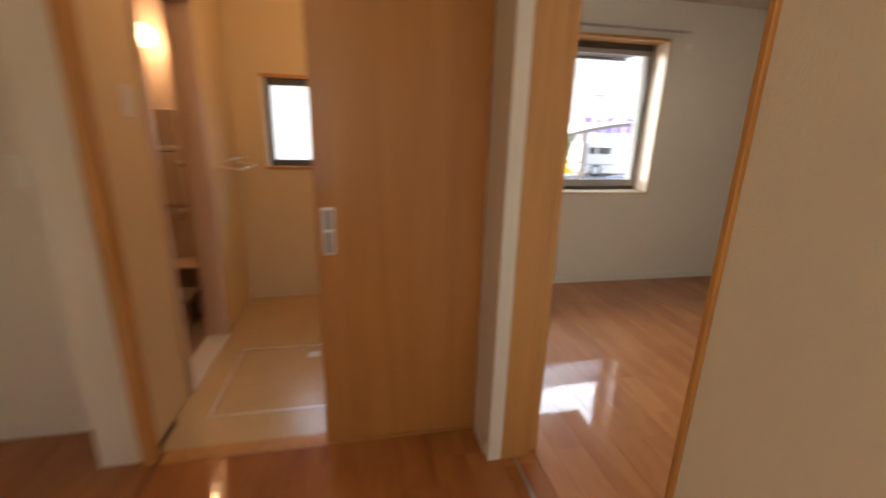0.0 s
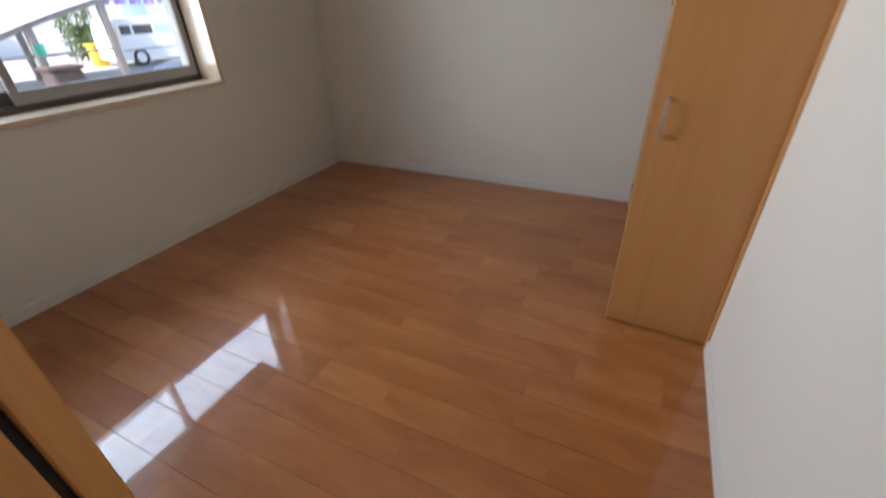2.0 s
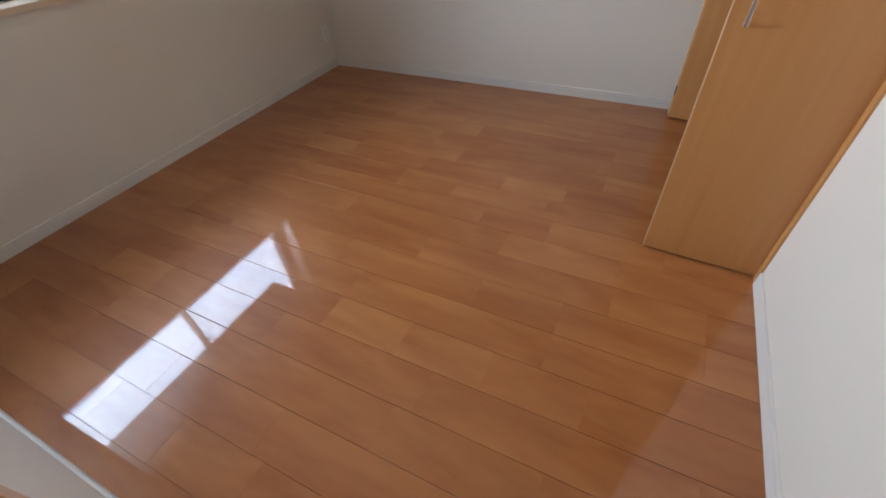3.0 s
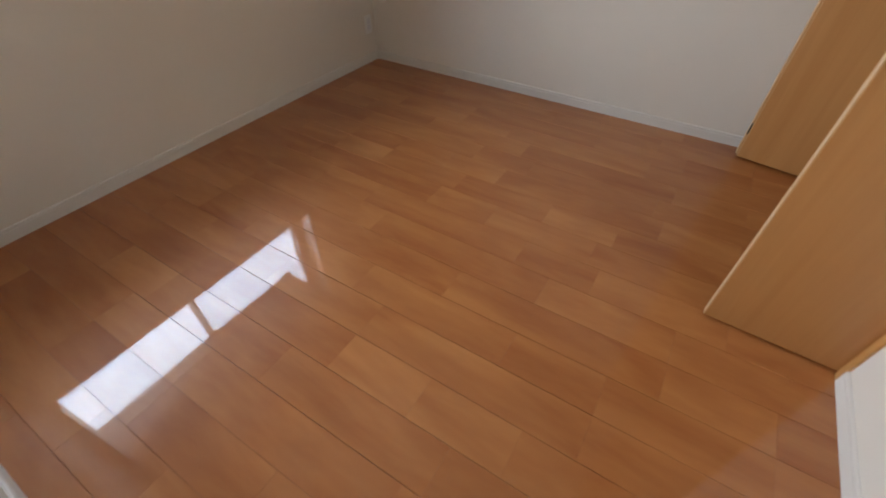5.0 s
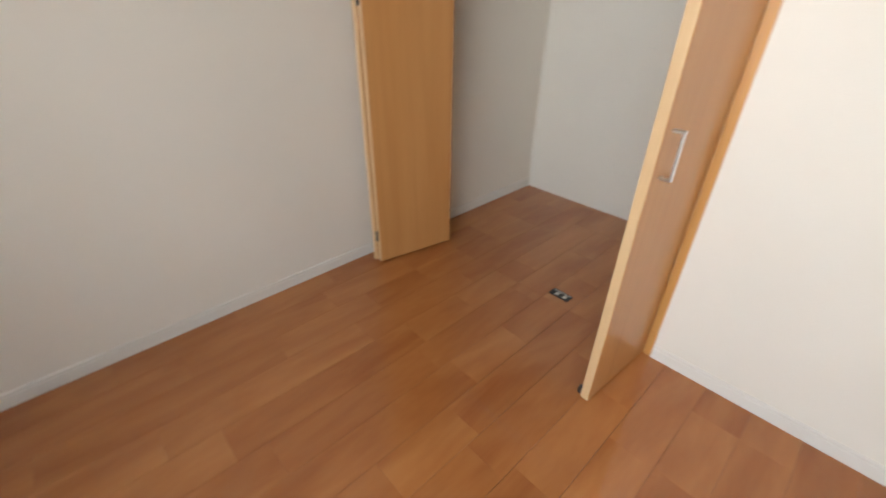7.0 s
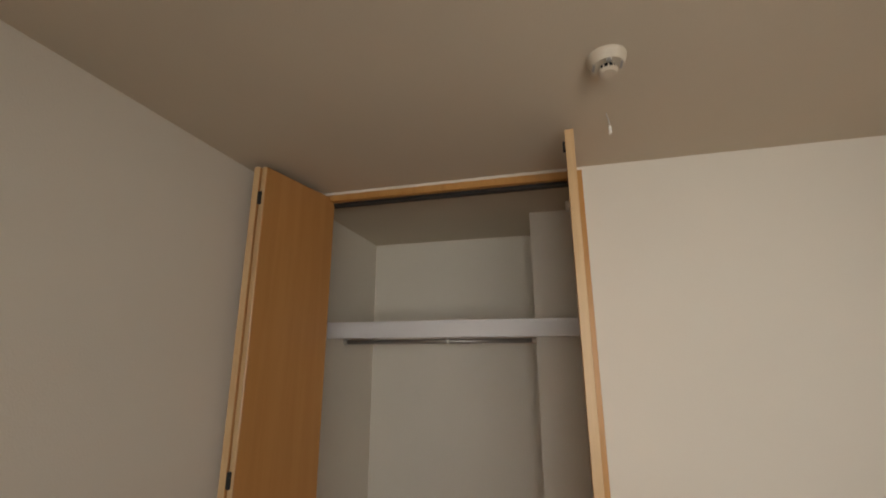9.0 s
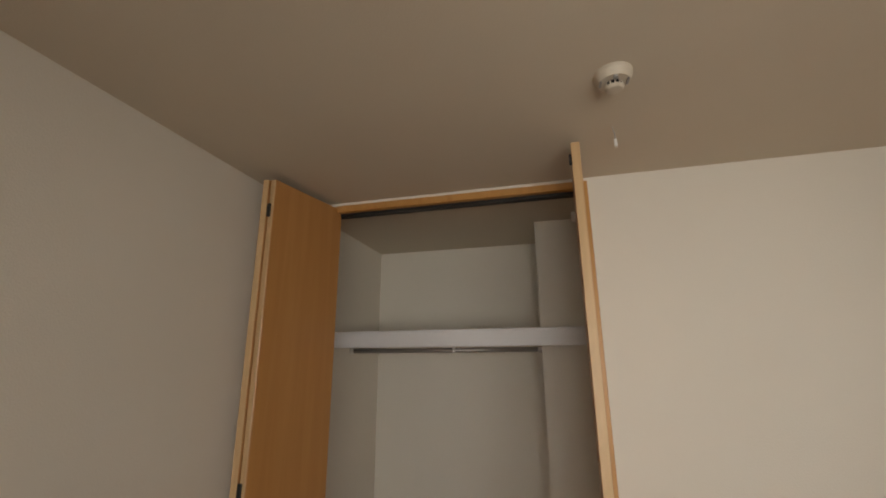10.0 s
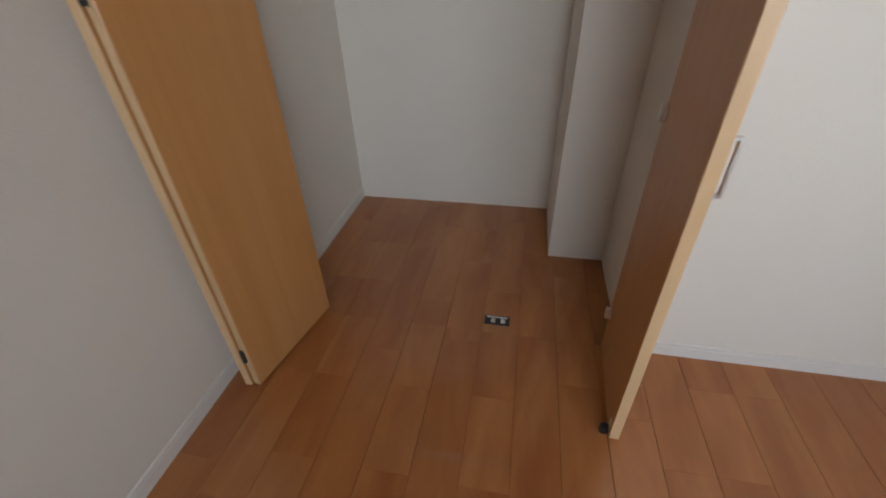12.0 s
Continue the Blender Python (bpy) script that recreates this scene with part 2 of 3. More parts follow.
box(bm, (1.64, -4.62, -0.12), (PX - 0.012, -4.46, 2.5))
box(bm, (1.64, -4.46, 2.05), (PX - 0.045, HALL, 2.5))
box(bm, (1.405, -5.32, -0.12), (1.505, -4.62, 2.5))
box(bm, (1.505, -4.62, -0.12), (1.64, -4.50, 2.5))
structure("wall_hall_west", bm, WALL, "cream wallpaper wall round the washroom doorway", "wall")
bm = bmesh.new()
for lo, hi in (((-0.14, -4.45, -0.12), (0, -4.215, 2.5)), ((-0.14, -3.83, -0.12), (0, HALL, 2.5)),
               ((-0.14, -4.215, -0.12), (0, -3.83, 1.045)), ((-0.14, -4.215, 1.675), (0, -3.83, 2.5))):
    box(bm, lo, hi)
structure("wall_washroom_west", bm, WASHW, "warm cream washroom wall with a small window", "wall")
structure("wall_washroom_north", one((0, HALL - 0.01, -0.1), (1.70, HALL - 0.004, 2.45)), WASHW, "warm cream washroom wall", "wall")
bm = one((-0.14, -4.55, -0.12), (0.60, -4.45, 2.5))
box(bm, (0.60, -4.55, 2.0), (1.727, -4.45, 2.5))
box(bm, (1.30, -4.55, -0.12), (1.727, -4.45, 2.0))
structure("wall_washroom_south", bm, WASHW, "warm cream washroom wall with the bathroom doorway", "wall")
bm = bmesh.new()
box(bm, (-0.2, -6.2, -0.12), (1.5, -6.1, 2.5))
box(bm, (-0.24, -6.1, -0.12), (-0.14, -4.55, 2.5))
box(bm, (1.32, -6.1, -0.12), (1.40, -4.552, 2.5))
structure("wall_bathroom", bm, BATHW, "beige-pink moulded panel walls of the bathroom", "wall")
structure("floor_bathroom", one((-0.14, -6.1, -0.12), (1.32, -4.45, -0.03)), BATHD, "grey-brown bathroom floor pan", "floor")
structure("floor_washroom", one((0, -4.45, -0.12), (1.70, HALL - .01, 0.0)), VINYL, "shiny beige vinyl washroom floor", "floor")
bm = bmesh.new()
for lo, hi in (((0.86, -4.302, 0.0), (1.50, -4.294, 0.003)), ((0.86, -3.70, 0.0), (1.50, -3.692, 0.003)),
               ((0.86, -4.302, 0.0), (0.868, -3.692, 0.003)), ((1.492, -4.302, 0.0), (1.50, -3.692, 0.003))):
    box(bm, lo, hi)
hatch = thing("floor_hatch", "underfloor hatch with a silver metal rim in vinyl floor", "hatch")
part("rim", bm, CHROME, hatch)
part("lid", one((0.87, -4.292, -0.002), (1.49, -3.702, 0.002)), VINYL, hatch)
part("ring_handle", one((0.95, -3.90, 0.002), (1.02, -3.83, 0.005), 0.002), CHROME, hatch)

floor = structure("floor", one((0, S, -0.12), (CX, 0, -0.006)), SUB, "glossy orange-brown wooden board floor", "floor")
hall_floor = structure("floor_hall", one((1.40, -5.32, -0.12), (HE, S - 0.001, -0.006)), SUB, "glossy orange-brown wooden hall floor", "floor")


def skirting(name, lo, hi, axis, face, out):
    """White baseboard along one wall, its upper edge chamfered, with a fine groove."""
    t = 0.008
    prof = [(0, 0), (t, 0), (t, 0.044), (t - 0.002, 0.045), (t - 0.002, 0.047), (t, 0.048), (t, 0.057), (t - 0.004, 0.060), (0, 0.060)]
    prof = [(face + out * u, v) for u, v in prof]
    return structure(name, prism(prof, axis, lo, hi), BASE, "low white baseboard", "baseboard")


skirting("baseboard", S, 0, "y", 0, 1)
skirting("baseboard", 0.008, 2.92, "x", 0, -1)
skirting("baseboard", HALL + .2, DY0 - 0.026, "y", W, -1)
skirting("baseboard", 0.008, JW - 0.045, "x", S, 1)
skirting("baseboard", W + 0.1, CX, "x", 0, -1)
skirting("baseboard", 1.79, JW - 0.005, "x", HALL, -1)
skirting("baseboard", JE + 0.05, HE, "x", HALL, -1)
skirting("baseboard", -5.32, -4.62, "y", 1.505, 1)

# ---- window of the bedroom ----
win = tagged(new("window_1"), "sliding window with dark bronze frame and clear panes", "window", kind="structure")
bm = bmesh.new()
for lo, hi in (((-0.250, WY0, WZ0), (-0.165, WY1, WZ0 + 0.035)), ((-0.250, WY0, WZ1 - 0.05), (-0.165, WY1, WZ1)),
               ((-0.250, WY0, WZ0 + 0.035), (-0.165, WY0 + 0.012, WZ1 - 0.05)), ((-0.250, WY1 - 0.012, WZ0 + 0.035), (-0.165, WY1, WZ1 - 0.05))):
    box(bm, lo, hi, 0.002)
for k in (-0.195, -0.22):
    box(bm, (k, WY1 - 0.018, WZ0 + .04), (k + 0.006, WY1 - 0.011, WZ1 - .05))
    box(bm, (k, WY0 + 0.011, WZ0 + .04), (k + 0.006, WY0 + 0.018, WZ1 - .05))
part("window_frame", bm, ALU, win)


def sash(y0, y1, x, mat):
    z0, z1 = WZ0 + 0.033, WZ1 - 0.045
    bm = bmesh.new()
    box(bm, (x - 0.014, y0, z0), (x + 0.014, y1, z0 + 0.062), 0.003)
    box(bm, (x - 0.014, y0, z1 - 0.045), (x + 0.014, y1, z1), 0.003)
    box(bm, (x - 0.014, y0, z0 + 0.062), (x + 0.014, y0 + 0.036, z1 - 0.045), 0.003)
    box(bm, (x - 0.014, y1 - 0.036, z0 + 0.062), (x + 0.014, y1, z1 - 0.045), 0.003)
    s = part("sash", bm, mat, win)
    p = part("pane", one((x - 0.003, y0 + 0.034, z0 + 0.06), (x + 0.003, y1 - 0.034, z1 - 0.043)), GLASS, s)
    p.visible_shadow = False


sash(-1.985, WY1 - 0.014, -0.185, ALUL)
sash(WY0 + 0.014, -1.945, -0.222, ALU)
bm = one((-0.171, -1.978, 1.33), (-0.156, -1.955, 1.40), 0.004, 2)
box(bm, (-0.16, -1.972, 1.352), (-0.142, -1.930, 1.372), 0.005, 2)
part("crescent_lock", bm, BLACK, win)
bm = bmesh.new()
T = 0.022
box(bm, (-0.166, WY0 - 0.012, WZ0 - T), (0.012, WY1 + T, WZ0 + 0.004), 0.002)
part("window_sill", bm, SILLW, win, "pale glossy wooden sill")
part("trim_board", one((-0.166, WY0 - 0.012, WZ1 - 0.004), (0.010, WY1 + T, WZ1 + T), 0.002), TRIM, win)
part("trim_board", one((-0.166, WY1 - 0.004, WZ0 + 0.004), (0.010, WY1 + T, WZ1 - 0.004), 0.002), SILLW, win)
part("trim_board", one((-0.166, WY0 - 0.012, WZ0 + 0.004), (0.010, WY0 + 0.004, WZ1 - 0.004), 0.002), SILLW, win)

rail = thing("curtain_rail", "slim silver double curtain rail above the window", "curtain rail")
for x, z in ((0.045, 2.155), (0.085, 2.150)):
    bm = one((x - 0.009, -2.80, z), (x + 0.009, -0.885, z + 0.012), 0.002)
    part("track", bm, ALUL, rail)
for y in (-2.6, -1.85, -1.0):
    part("bracket", one((0, y - 0.012, 2.162), (0.095, y + 0.012, 2.170), 0.002), ALUL, rail)
bm = rod(bmesh.new(), (0, -0.812, 2.07), (0.018, -0.812, 2.07), 0.022, 0.018, 24)
tagged(part("vent_cover", bm, WHITEP), "round white vent cover on the wall", "vent")


def plate(name, label, cat, c, n_axis, out, w, h, kids):
    """A switch or socket plate with its inserts on a wall."""
    t = thing(name, label, cat)
    def slab(du, dv, cu, cv, d0, d1):
        lo, hi = [0, 0, 0], [0, 0, 0]
        a = 0 if n_axis == "x" else 1
        b = 1 - a
        lo[a], hi[a] = c[a] + out * d0, c[a] + out * d1
        lo[b], hi[b] = c[b] + cu - du / 2, c[b] + cu + du / 2
        lo[2], hi[2] = c[2] + cv - dv / 2, c[2] + cv + dv / 2
        return one(lo, hi, 0.0015)
    part("cover_plate", slab(w, h, 0, 0, 0, 0.007), WHITEP, t)
    for nm, du, dv, cu, cv, mt in kids:
        part(nm, slab(du, dv, cu, cv, 0.006, 0.0095), mt, t)
    return t


plate("wall_socket", "white double wall socket near the corner", "socket", (0, -0.075, 0.255), "x", 1, 0.07, 0.12,
      [("socket_insert", 0.03, 0.034, 0, 0.02, SHELFM), ("socket_insert", 0.03, 0.034, 0, -0.02, SHELFM)])
plate("wall_plate", "white aerial plate high in the corner", "wall plate", (0, -0.075, 1.93), "x", 1, 0.07, 0.12, [("plate_insert", 0.03, 0.05, 0, 0, SHELFM)])
plate("light_switch", "white light switch plate on the cream wall", "switch", (1.505, -4.80, 1.15), "x", 1, 0.07, 0.12, [("rocker", 0.03, 0.05, 0, 0, WHITEP)])
plate("light_switch", "white light switch plate beside the washroom door", "switch", (1.42, -4.45, 1.42), "y", 1, 0.075, 0.12, [("rocker", 0.03, 0.05, 0, 0, WHITEP)])

# ---- doorway between hall and bedroom ----
dw = tagged(new("door_1"), "open doorway with orange-brown wooden casing and a sliding-door slot", "doorway", kind="structure")
part("casing_hall_side", one((JW - 0.005, HALL + 0.058, 0), (JW + 0.035, S - 0.032, 2.06), 0.002), TRIM, dw)
part("casing_room_side", one((JW - 0.04, S - 0.018, 0), (JW + 0.006, S + 0.022, 2.06), 0.003), TRIM, dw)
# black strip set in the groove, standing for the shade inside it
part("slot", one((JW - 0.035, S - 0.032, 0), (JW - 0.012, S - 0.018, 2.06)), BLACK, dw)
part("casing_east", one((W + 0.002, HALL - 0.010, 0), (JE + 0.014, HALL, 2.06), 0.002), TRIM, dw)
part("casing_head", one((JW - 0.03, HALL - 0.012, 2.05), (JE + 0.016, S + 0.012, 2.085), 0.002), TRIM, dw)
part("threshold", one((JW + 0.036, HALL + 0.112, -0.005), (W, HALL + 0.125, 0.002)), ALUL, dw)

# ---- closet: casing, folding doors, shelf ----
cas = tagged(new("closet_frame"), "orange-brown wooden frame round the full-height closet opening", "door frame", kind="structure")
part("casing_side", one((W - 0.008, DY0 - 0.025, 0), (W + 0.104, DY0 + 0.004, 2.385), 0.002), TRIM, cas)
part("casing_side", one((W - 0.004, DY1, 0), (W + 0.10, -0.006, 2.385), 0.002), TRIM, cas)
part("casing_head", one((W - 0.008, DY0, 2.352), (W + 0.10, DY1, 2.385), 0.002), TRIM, cas)
part("track", one((W + 0.02, DY0, 2.338), (W + 0.06, DY1, 2.352)), BLACK, cas)


def leaf(owner, a, b, z0, z1, t):
    """A door leaf whose south face runs from a to b, with pale edging along its west end."""
    a, b = Vector((*a, 0)), Vector((*b, 0))
    along = (b - a).normalized()
    m = Matrix.Translation((a.x, a.y, 0)) @ Matrix(((along.x, -along.y, 0, 0), (along.y, along.x, 0, 0), (0, 0, 1, 0), (0, 0, 0, 1)))
    L = (b - a).length
    bm = one((0.0035, 0, z0), (L, t, z1), 0.0015)
    bm.transform(m)
    lf = part("door_leaf", bm, DOORW, owner)
    bm = one((0, 0.0005, z0), (0.0035, t - 0.0005, z1), 0.001)
    bm.transform(m)
    part("edge_band", bm, DOORE, lf, "pale wooden edge band")
    return lf, m, L


def handle(owner, m, u, z0, z1):
    """A slim bar handle on two feet, standing off the south face."""
    bm = bmesh.new()
    box(bm, (u - 0.0055, -0.031, z0), (u + 0.0055, -0.024, z1), 0.002, 2)
    for z in (z0, z1 - 0.006):
        box(bm, (u - 0.006, -0.031, z), (u + 0.006, 0, z + 0.007), 0.001)
    bm.transform(m)
    part("handle", bm, CHROME, owner, "satin chrome bar handle")


ZB, ZT = 0.012, 2.372
near = thing("closet_door", "orange-brown veneer closet door standing open, with chrome bar handle", "closet door", "closet doors")
lf, m, L = leaf(near, (2.487, -1.338), (2.876, -1.360), ZB, ZT, 0.030)
handle(lf, m, 0.047, 0.825, 0.950)
for z in (0.16, 0.87, 2.2):
    bm = one((2.858, -1.328, z), (2.876, -1.312, z + 0.045), 0.002)
    box(bm, (2.845, -1.329, z + 0.012), (2.868, -1.324, z + 0.035))
    part("hinge", bm, CHROME, near, "small chrome hinge")
bm = one((2.500, -1.318, 0.045), (2.520, -1.306, 0.075), 0.003, 2)
rod(bm, (2.51, -1.312, 0.03), (2.51, -1.312, 0.05), 0.004)
part("guide_bracket", bm, CHROME, near, "small chrome guide bracket")
part("guide_roller", rod(bmesh.new(), (2.52, -1.298, 0.002), (2.52, -1.298, 0.026), 0.015, 0.012), BLACK, near)
part("top_roller", one((2.500, -1.316, 2.30), (2.518, -1.300, 2.335), 0.002), BLACK, near)

far = thing("folding_door", "orange-brown veneer folding closet door, folded against the corner", "closet door", "closet doors")
lf, m, L = leaf(far, (2.482, -0.134), (2.906, -0.212), ZB, ZT, 0.026)
lf2, m2, L2 = leaf(far, (2.478, -0.105), (2.90, -0.072), ZB, ZT, 0.026)
for z in (0.13, 1.175, 2.21):
    part("hinge", one((2.4765, -0.122, z), (2.486, -0.108, z + 0.055), 0.001), BLACK, far)
handle(lf2, m2 @ Matrix.Translation((0, 0.026, 0)) @ Matrix.Diagonal((1, -1, 1, 1)), 0.05, 0.825, 0.950)
part("pivot", rod(bmesh.new(), (2.88, -0.09, 0.002), (2.88, -0.09, 0.02), 0.014), BLACK, far)

SX = 3.275
shelf = thing("closet_shelf", "pale grey melamine closet shelf with deep front fascia", "shelf")
part("board", one((SX, CS, 1.776), (CX, -0.0, 1.793), 0.001), SHELFM, shelf)
part("fascia", one((SX + 0.004, CS + 0.002, 1.705), (SX + 0.022, -0.002, 1.7765), 0.001), SHELFM, shelf)
part("cleat", one((SX + 0.022, -0.018, 1.72), (CX, -0.0, 1.776), 0.001), SHELFM, shelf)
hr = thing("hanger_rail", "chrome clothes rail under the closet shelf", "rail")
bm = rod(bmesh.new(), (3.50, -0.02, 1.690), (3.50, -1.125, 1.690), 0.0125, n=20)
part("pipe", bm, ALUL, hr, smooth=True)
for y, s_ in ((0.0, 1), (-1.14, -1)):
    part("end_socket", rod(bmesh.new(), (3.50, y, 1.690), (3.50, y - s_ * 0.022, 1.690), 0.020, 0.017, 20), CHROME, hr)
part("hanger_bracket", one((3.488, -0.655, 1.675), (3.512, -0.637, 1.776), 0.003), CHROME, hr)

fs = thing("floor_socket", "small dark bronze floor socket with two silver shutters", "socket")
part("frame", one((2.922, -0.979, 0.0), (2.974, -0.878, 0.004), 0.0015), BLACK, fs)
for y in (-0.953, -0.913):
    part("shutter", one((2.932, y - 0.009, 0.003), (2.956, y + 0.009, 0.006), 0.001), CHROME, fs)
part("lid_bar", one((2.961, -0.972, 0.003), (2.967, -0.886, 0.006), 0.001), CHROME, fs)

# ---- ceiling things ----
al = thing("smoke_alarm", "round cream smoke alarm with slotted sensor head", "smoke alarm")
AX, AY = 2.178, -1.412
bm = rod(bmesh.new(), (AX, AY, H), (AX, AY, H - 0.010), 0.051, 0.050, 40)
rod(bm, (AX, AY, H - 0.010), (AX, AY, H - 0.030), 0.050, 0.042, 40)
part("body", bm, CREAMP, al)
part("sensor_slots", rod(bmesh.new(), (AX, AY, H - 0.030), (AX, AY, H - 0.044), 0.020, n=24), BLACK, al)
bm = rod(bmesh.new(), (AX, AY, H - 0.044), (AX, AY, H - 0.051), 0.026, 0.020, 28)
part("sensor_cap", bm, CREAMP, al)
for k in range(10):
    a = k * math.tau / 10
    p = Vector((AX + 0.0205 * math.cos(a), AY + 0.0205 * math.sin(a), 0))
    part("rib", rod(bmesh.new(), (p.x, p.y, H - 0.030), (p.x, p.y, H - 0.044), 0.002, n=6), CREAMP, al)
part("test_button", rod(bmesh.new(), (AX - 0.033, AY, H - 0.030), (AX - 0.033, AY, H - 0.036), 0.007, n=16), GREYP, al)
for y in (-0.034, 0.036):
    part("printed_mark", one((AX - 0.02, AY + y - 0.003, H - 0.0335), (AX + 0.008, AY + y + 0.003, H - 0.031)), GREYP, al)
pc = thing("pull_cord", "short wire hanging from the ceiling with white tip", "cord")
bm = rod(bmesh.new(), (2.466, -1.444, H), (2.475, -1.452, H - 0.028), 0.0014, n=8)
rod(bm, (2.475, -1.452, H - 0.028), (2.475, -1.452, H - 0.045), 0.0014, n=8)
part("wire", bm, GREYP, pc)
part("tip", rod(bmesh.new(), (2.475, -1.452, H - 0.043), (2.475, -1.452, H - 0.072), 0.0045, 0.0055, 14), WHITEP, pc)

# ---- hall and washroom ----
wd = tagged(new("door_2"), "half-open orange-brown veneer sliding washroom door", "door", kind="structure")
lf = part("door_leaf", one((PX - 0.035, -3.735, 0.008), (PX, HALL - 0.002, 2.02), 0.002), DOORH, wd)
bm = one((PX - 0.002, -3.712, 0.865), (PX + 0.002, -3.664, 1.05), 0.001)
part("pull_plate", bm, CHROME, lf, "satin silver pull plate")
part("recess", one((PX + 0.001, -3.706, 0.965), (PX + 0.003, -3.670, 1.04), 0.001), GREYP, lf)
part("recess", one((PX + 0.001, -3.706, 0.872), (PX + 0.003, -3.670, 0.955), 0.001), GREYP, lf)
part("jamb", one((1.728, -4.46, 0), (PX + 0.012, -4.41, 2.05), 0.002), TRIM, wd)
part("jamb", one((1.635, HALL - 0.03, 0), (PX - 0.04, HALL - 0.004, 2.05), 0.002), TRIM, wd)
part("head", one((1.62, -4.46, 2.02), (PX + 0.012, HALL - 0.002, 2.08), 0.002), TRIM, wd)
part("floor_track", one((1.70, -4.40, -0.004), (PX + 0.01, HALL, 0.003)), TRIM, wd)

w2 = tagged(new("window_2"), "small frosted washroom window in a dark frame", "window", kind="structure")
y0, y1, z0, z1 = -4.215, -3.83, 1.045, 1.675
bm = bmesh.new()
for lo, hi in (((-0.11, y0, z0), (-0.05, y1, z0 + 0.05)), ((-0.11, y0, z1 - 0.05), (-0.05, y1, z1)),
               ((-0.11, y0, z0 + .05), (-0.05, y0 + 0.035, z1 - .05)), ((-0.11, y1 - 0.035, z0 + .05), (-0.05, y1, z1 - .05))):
    box(bm, lo, hi, 0.002)
part("window_frame", bm, ALU, w2)
p = part("pane", one((-0.083, y0 + 0.033, z0 + 0.048), (-0.077, y1 - 0.033, z1 - 0.048)), FROST, w2)
p.visible_shadow = False
bm = bmesh.new()
for lo, hi in (((-0.05, y0 - 0.02, z0 - 0.02), (0.01, y1 + 0.02, z0 + 0.004)), ((-0.05, y0 - 0.02, z1 - 0.004), (0.01, y1 + 0.02, z1 + 0.02))):
    box(bm, lo, hi, 0.002)
part("window_sill", bm, TRIM, w2)
for y in (y0 - 0.02, y1 - 0.004):
    part("trim_board", one((-0.05, y, z0 + 0.004), (0.01, y + 0.024, z1 - 0.004), 0.002), WHITEP, w2)

tr = thing("towel_rail", "double chrome towel rail on the washroom wall", "towel rail")
for dy, z in ((0.08, 1.12), (0.14, 1.06)):
    part("bar", rod(bmesh.new(), (0.04, -4.45 + dy, z), (0.46, -4.45 + dy, z), 0.008), CHROME, tr, smooth=True)
for x in (0.05, 0.45):
    bm = rod(bmesh.new(), (x, -4.45, 1.09), (x, -4.445, 1.09), 0.022, n=20)
    rod(bm, (x, -4.445, 1.095), (x, -4.37, 1.12), 0.006, n=10)
    rod(bm, (x, -4.445, 1.085), (x, -4.31, 1.06), 0.006, n=10)
    part("bracket", bm, CHROME, tr)

bf = tagged(new("door_3"), "open bathroom doorway with pale frame and step", "doorway", kind="structure")
part("jamb", one((0.60, -4.57, 0), (0.64, -4.435, 2.0), 0.002), BATHW, bf)
part("jamb", one((1.26, -4.57, 0), (1.30, -4.435, 2.0), 0.002), BATHW, bf)
part("head", one((0.60, -4.57, 1.96), (1.30, -4.435, 2.0), 0.002), BATHW, bf)
part("sill", one((0.64, -4.57, -0.03), (1.26, -4.435, 0.012), 0.004), SHELFM, bf)

bl = thing("wall_lamp", "glowing warm globe lamp on the bathroom wall", "lamp")
part("base", rod(bmesh.new(), (-0.14, -4.95, 1.90), (-0.10, -4.95, 1.90), 0.05, 0.045, 24), WHITEP, bl)
bm = bmesh.new()
bmesh.ops.create_uvsphere(bm, u_segments=24, v_segments=14, radius=0.075, matrix=Matrix.Translation((-0.04, -4.95, 1.90)))
g = part("globe", bm, LAMPG, bl, smooth=True)
g.visible_shadow = False
mi = thing("bathroom_mirror", "tall narrow bathroom mirror on the wall panel", "mirror")
part("backing", one((-0.14, -5.03, 0.74), (-0.134, -4.86, 1.44), 0.001), CHROME, mi)
part("mirror_glass", one((-0.134, -5.025, 0.745), (-0.128, -4.865, 1.435), 0.002), MIRROR, mi)
for y, z in ((-4.93, 1.14), (-4.78, 1.04)):
    bs = thing("bathroom_shelf", "small dark grey shelf on the bathroom wall", "shelf", "bathroom shelves")
    part("tray", one((-0.126, y - 0.07, z), (-0.02, y + 0.07, z + 0.014), 0.004), BATHD, bs)
    part("rail", rod(bmesh.new(), (-0.015, y - 0.07, z + 0.035), (-0.015, y + 0.07, z + 0.035), 0.004), CHROME, bs)
    for dy in (-0.07, 0.07):
        part("wall_bracket", rod(bmesh.new(), (-0.14, y + dy, z + 0.03), (-0.015, y + dy, z + 0.035), 0.004), CHROME, bs)
fc = thing("shower_mixer", "chrome shower mixer tap with lever on the wall", "tap")
part("body", rod(bmesh.new(), (-0.095, -4.98, 0.70), (-0.095, -4.74, 0.70), 0.022), CHROME, fc, smooth=True)
part("spout", rod(bmesh.new(), (-0.095, -4.86, 0.70), (0.05, -4.86, 0.665), 0.011), BATHD, fc, smooth=True)
for y in (-4.965, -4.755):
    part("knob", rod(bmesh.new(), (-0.14, y, 0.70), (-0.095, y, 0.70), 0.02, 0.026), CHROME, fc)
ct = thing("bathroom_counter", "beige bathroom counter with open dark underside", "counter")
part("top", one((-0.14, -5.25, 0.30), (0.12, -4.60, 0.33), 0.01, 2), BATHW, ct)
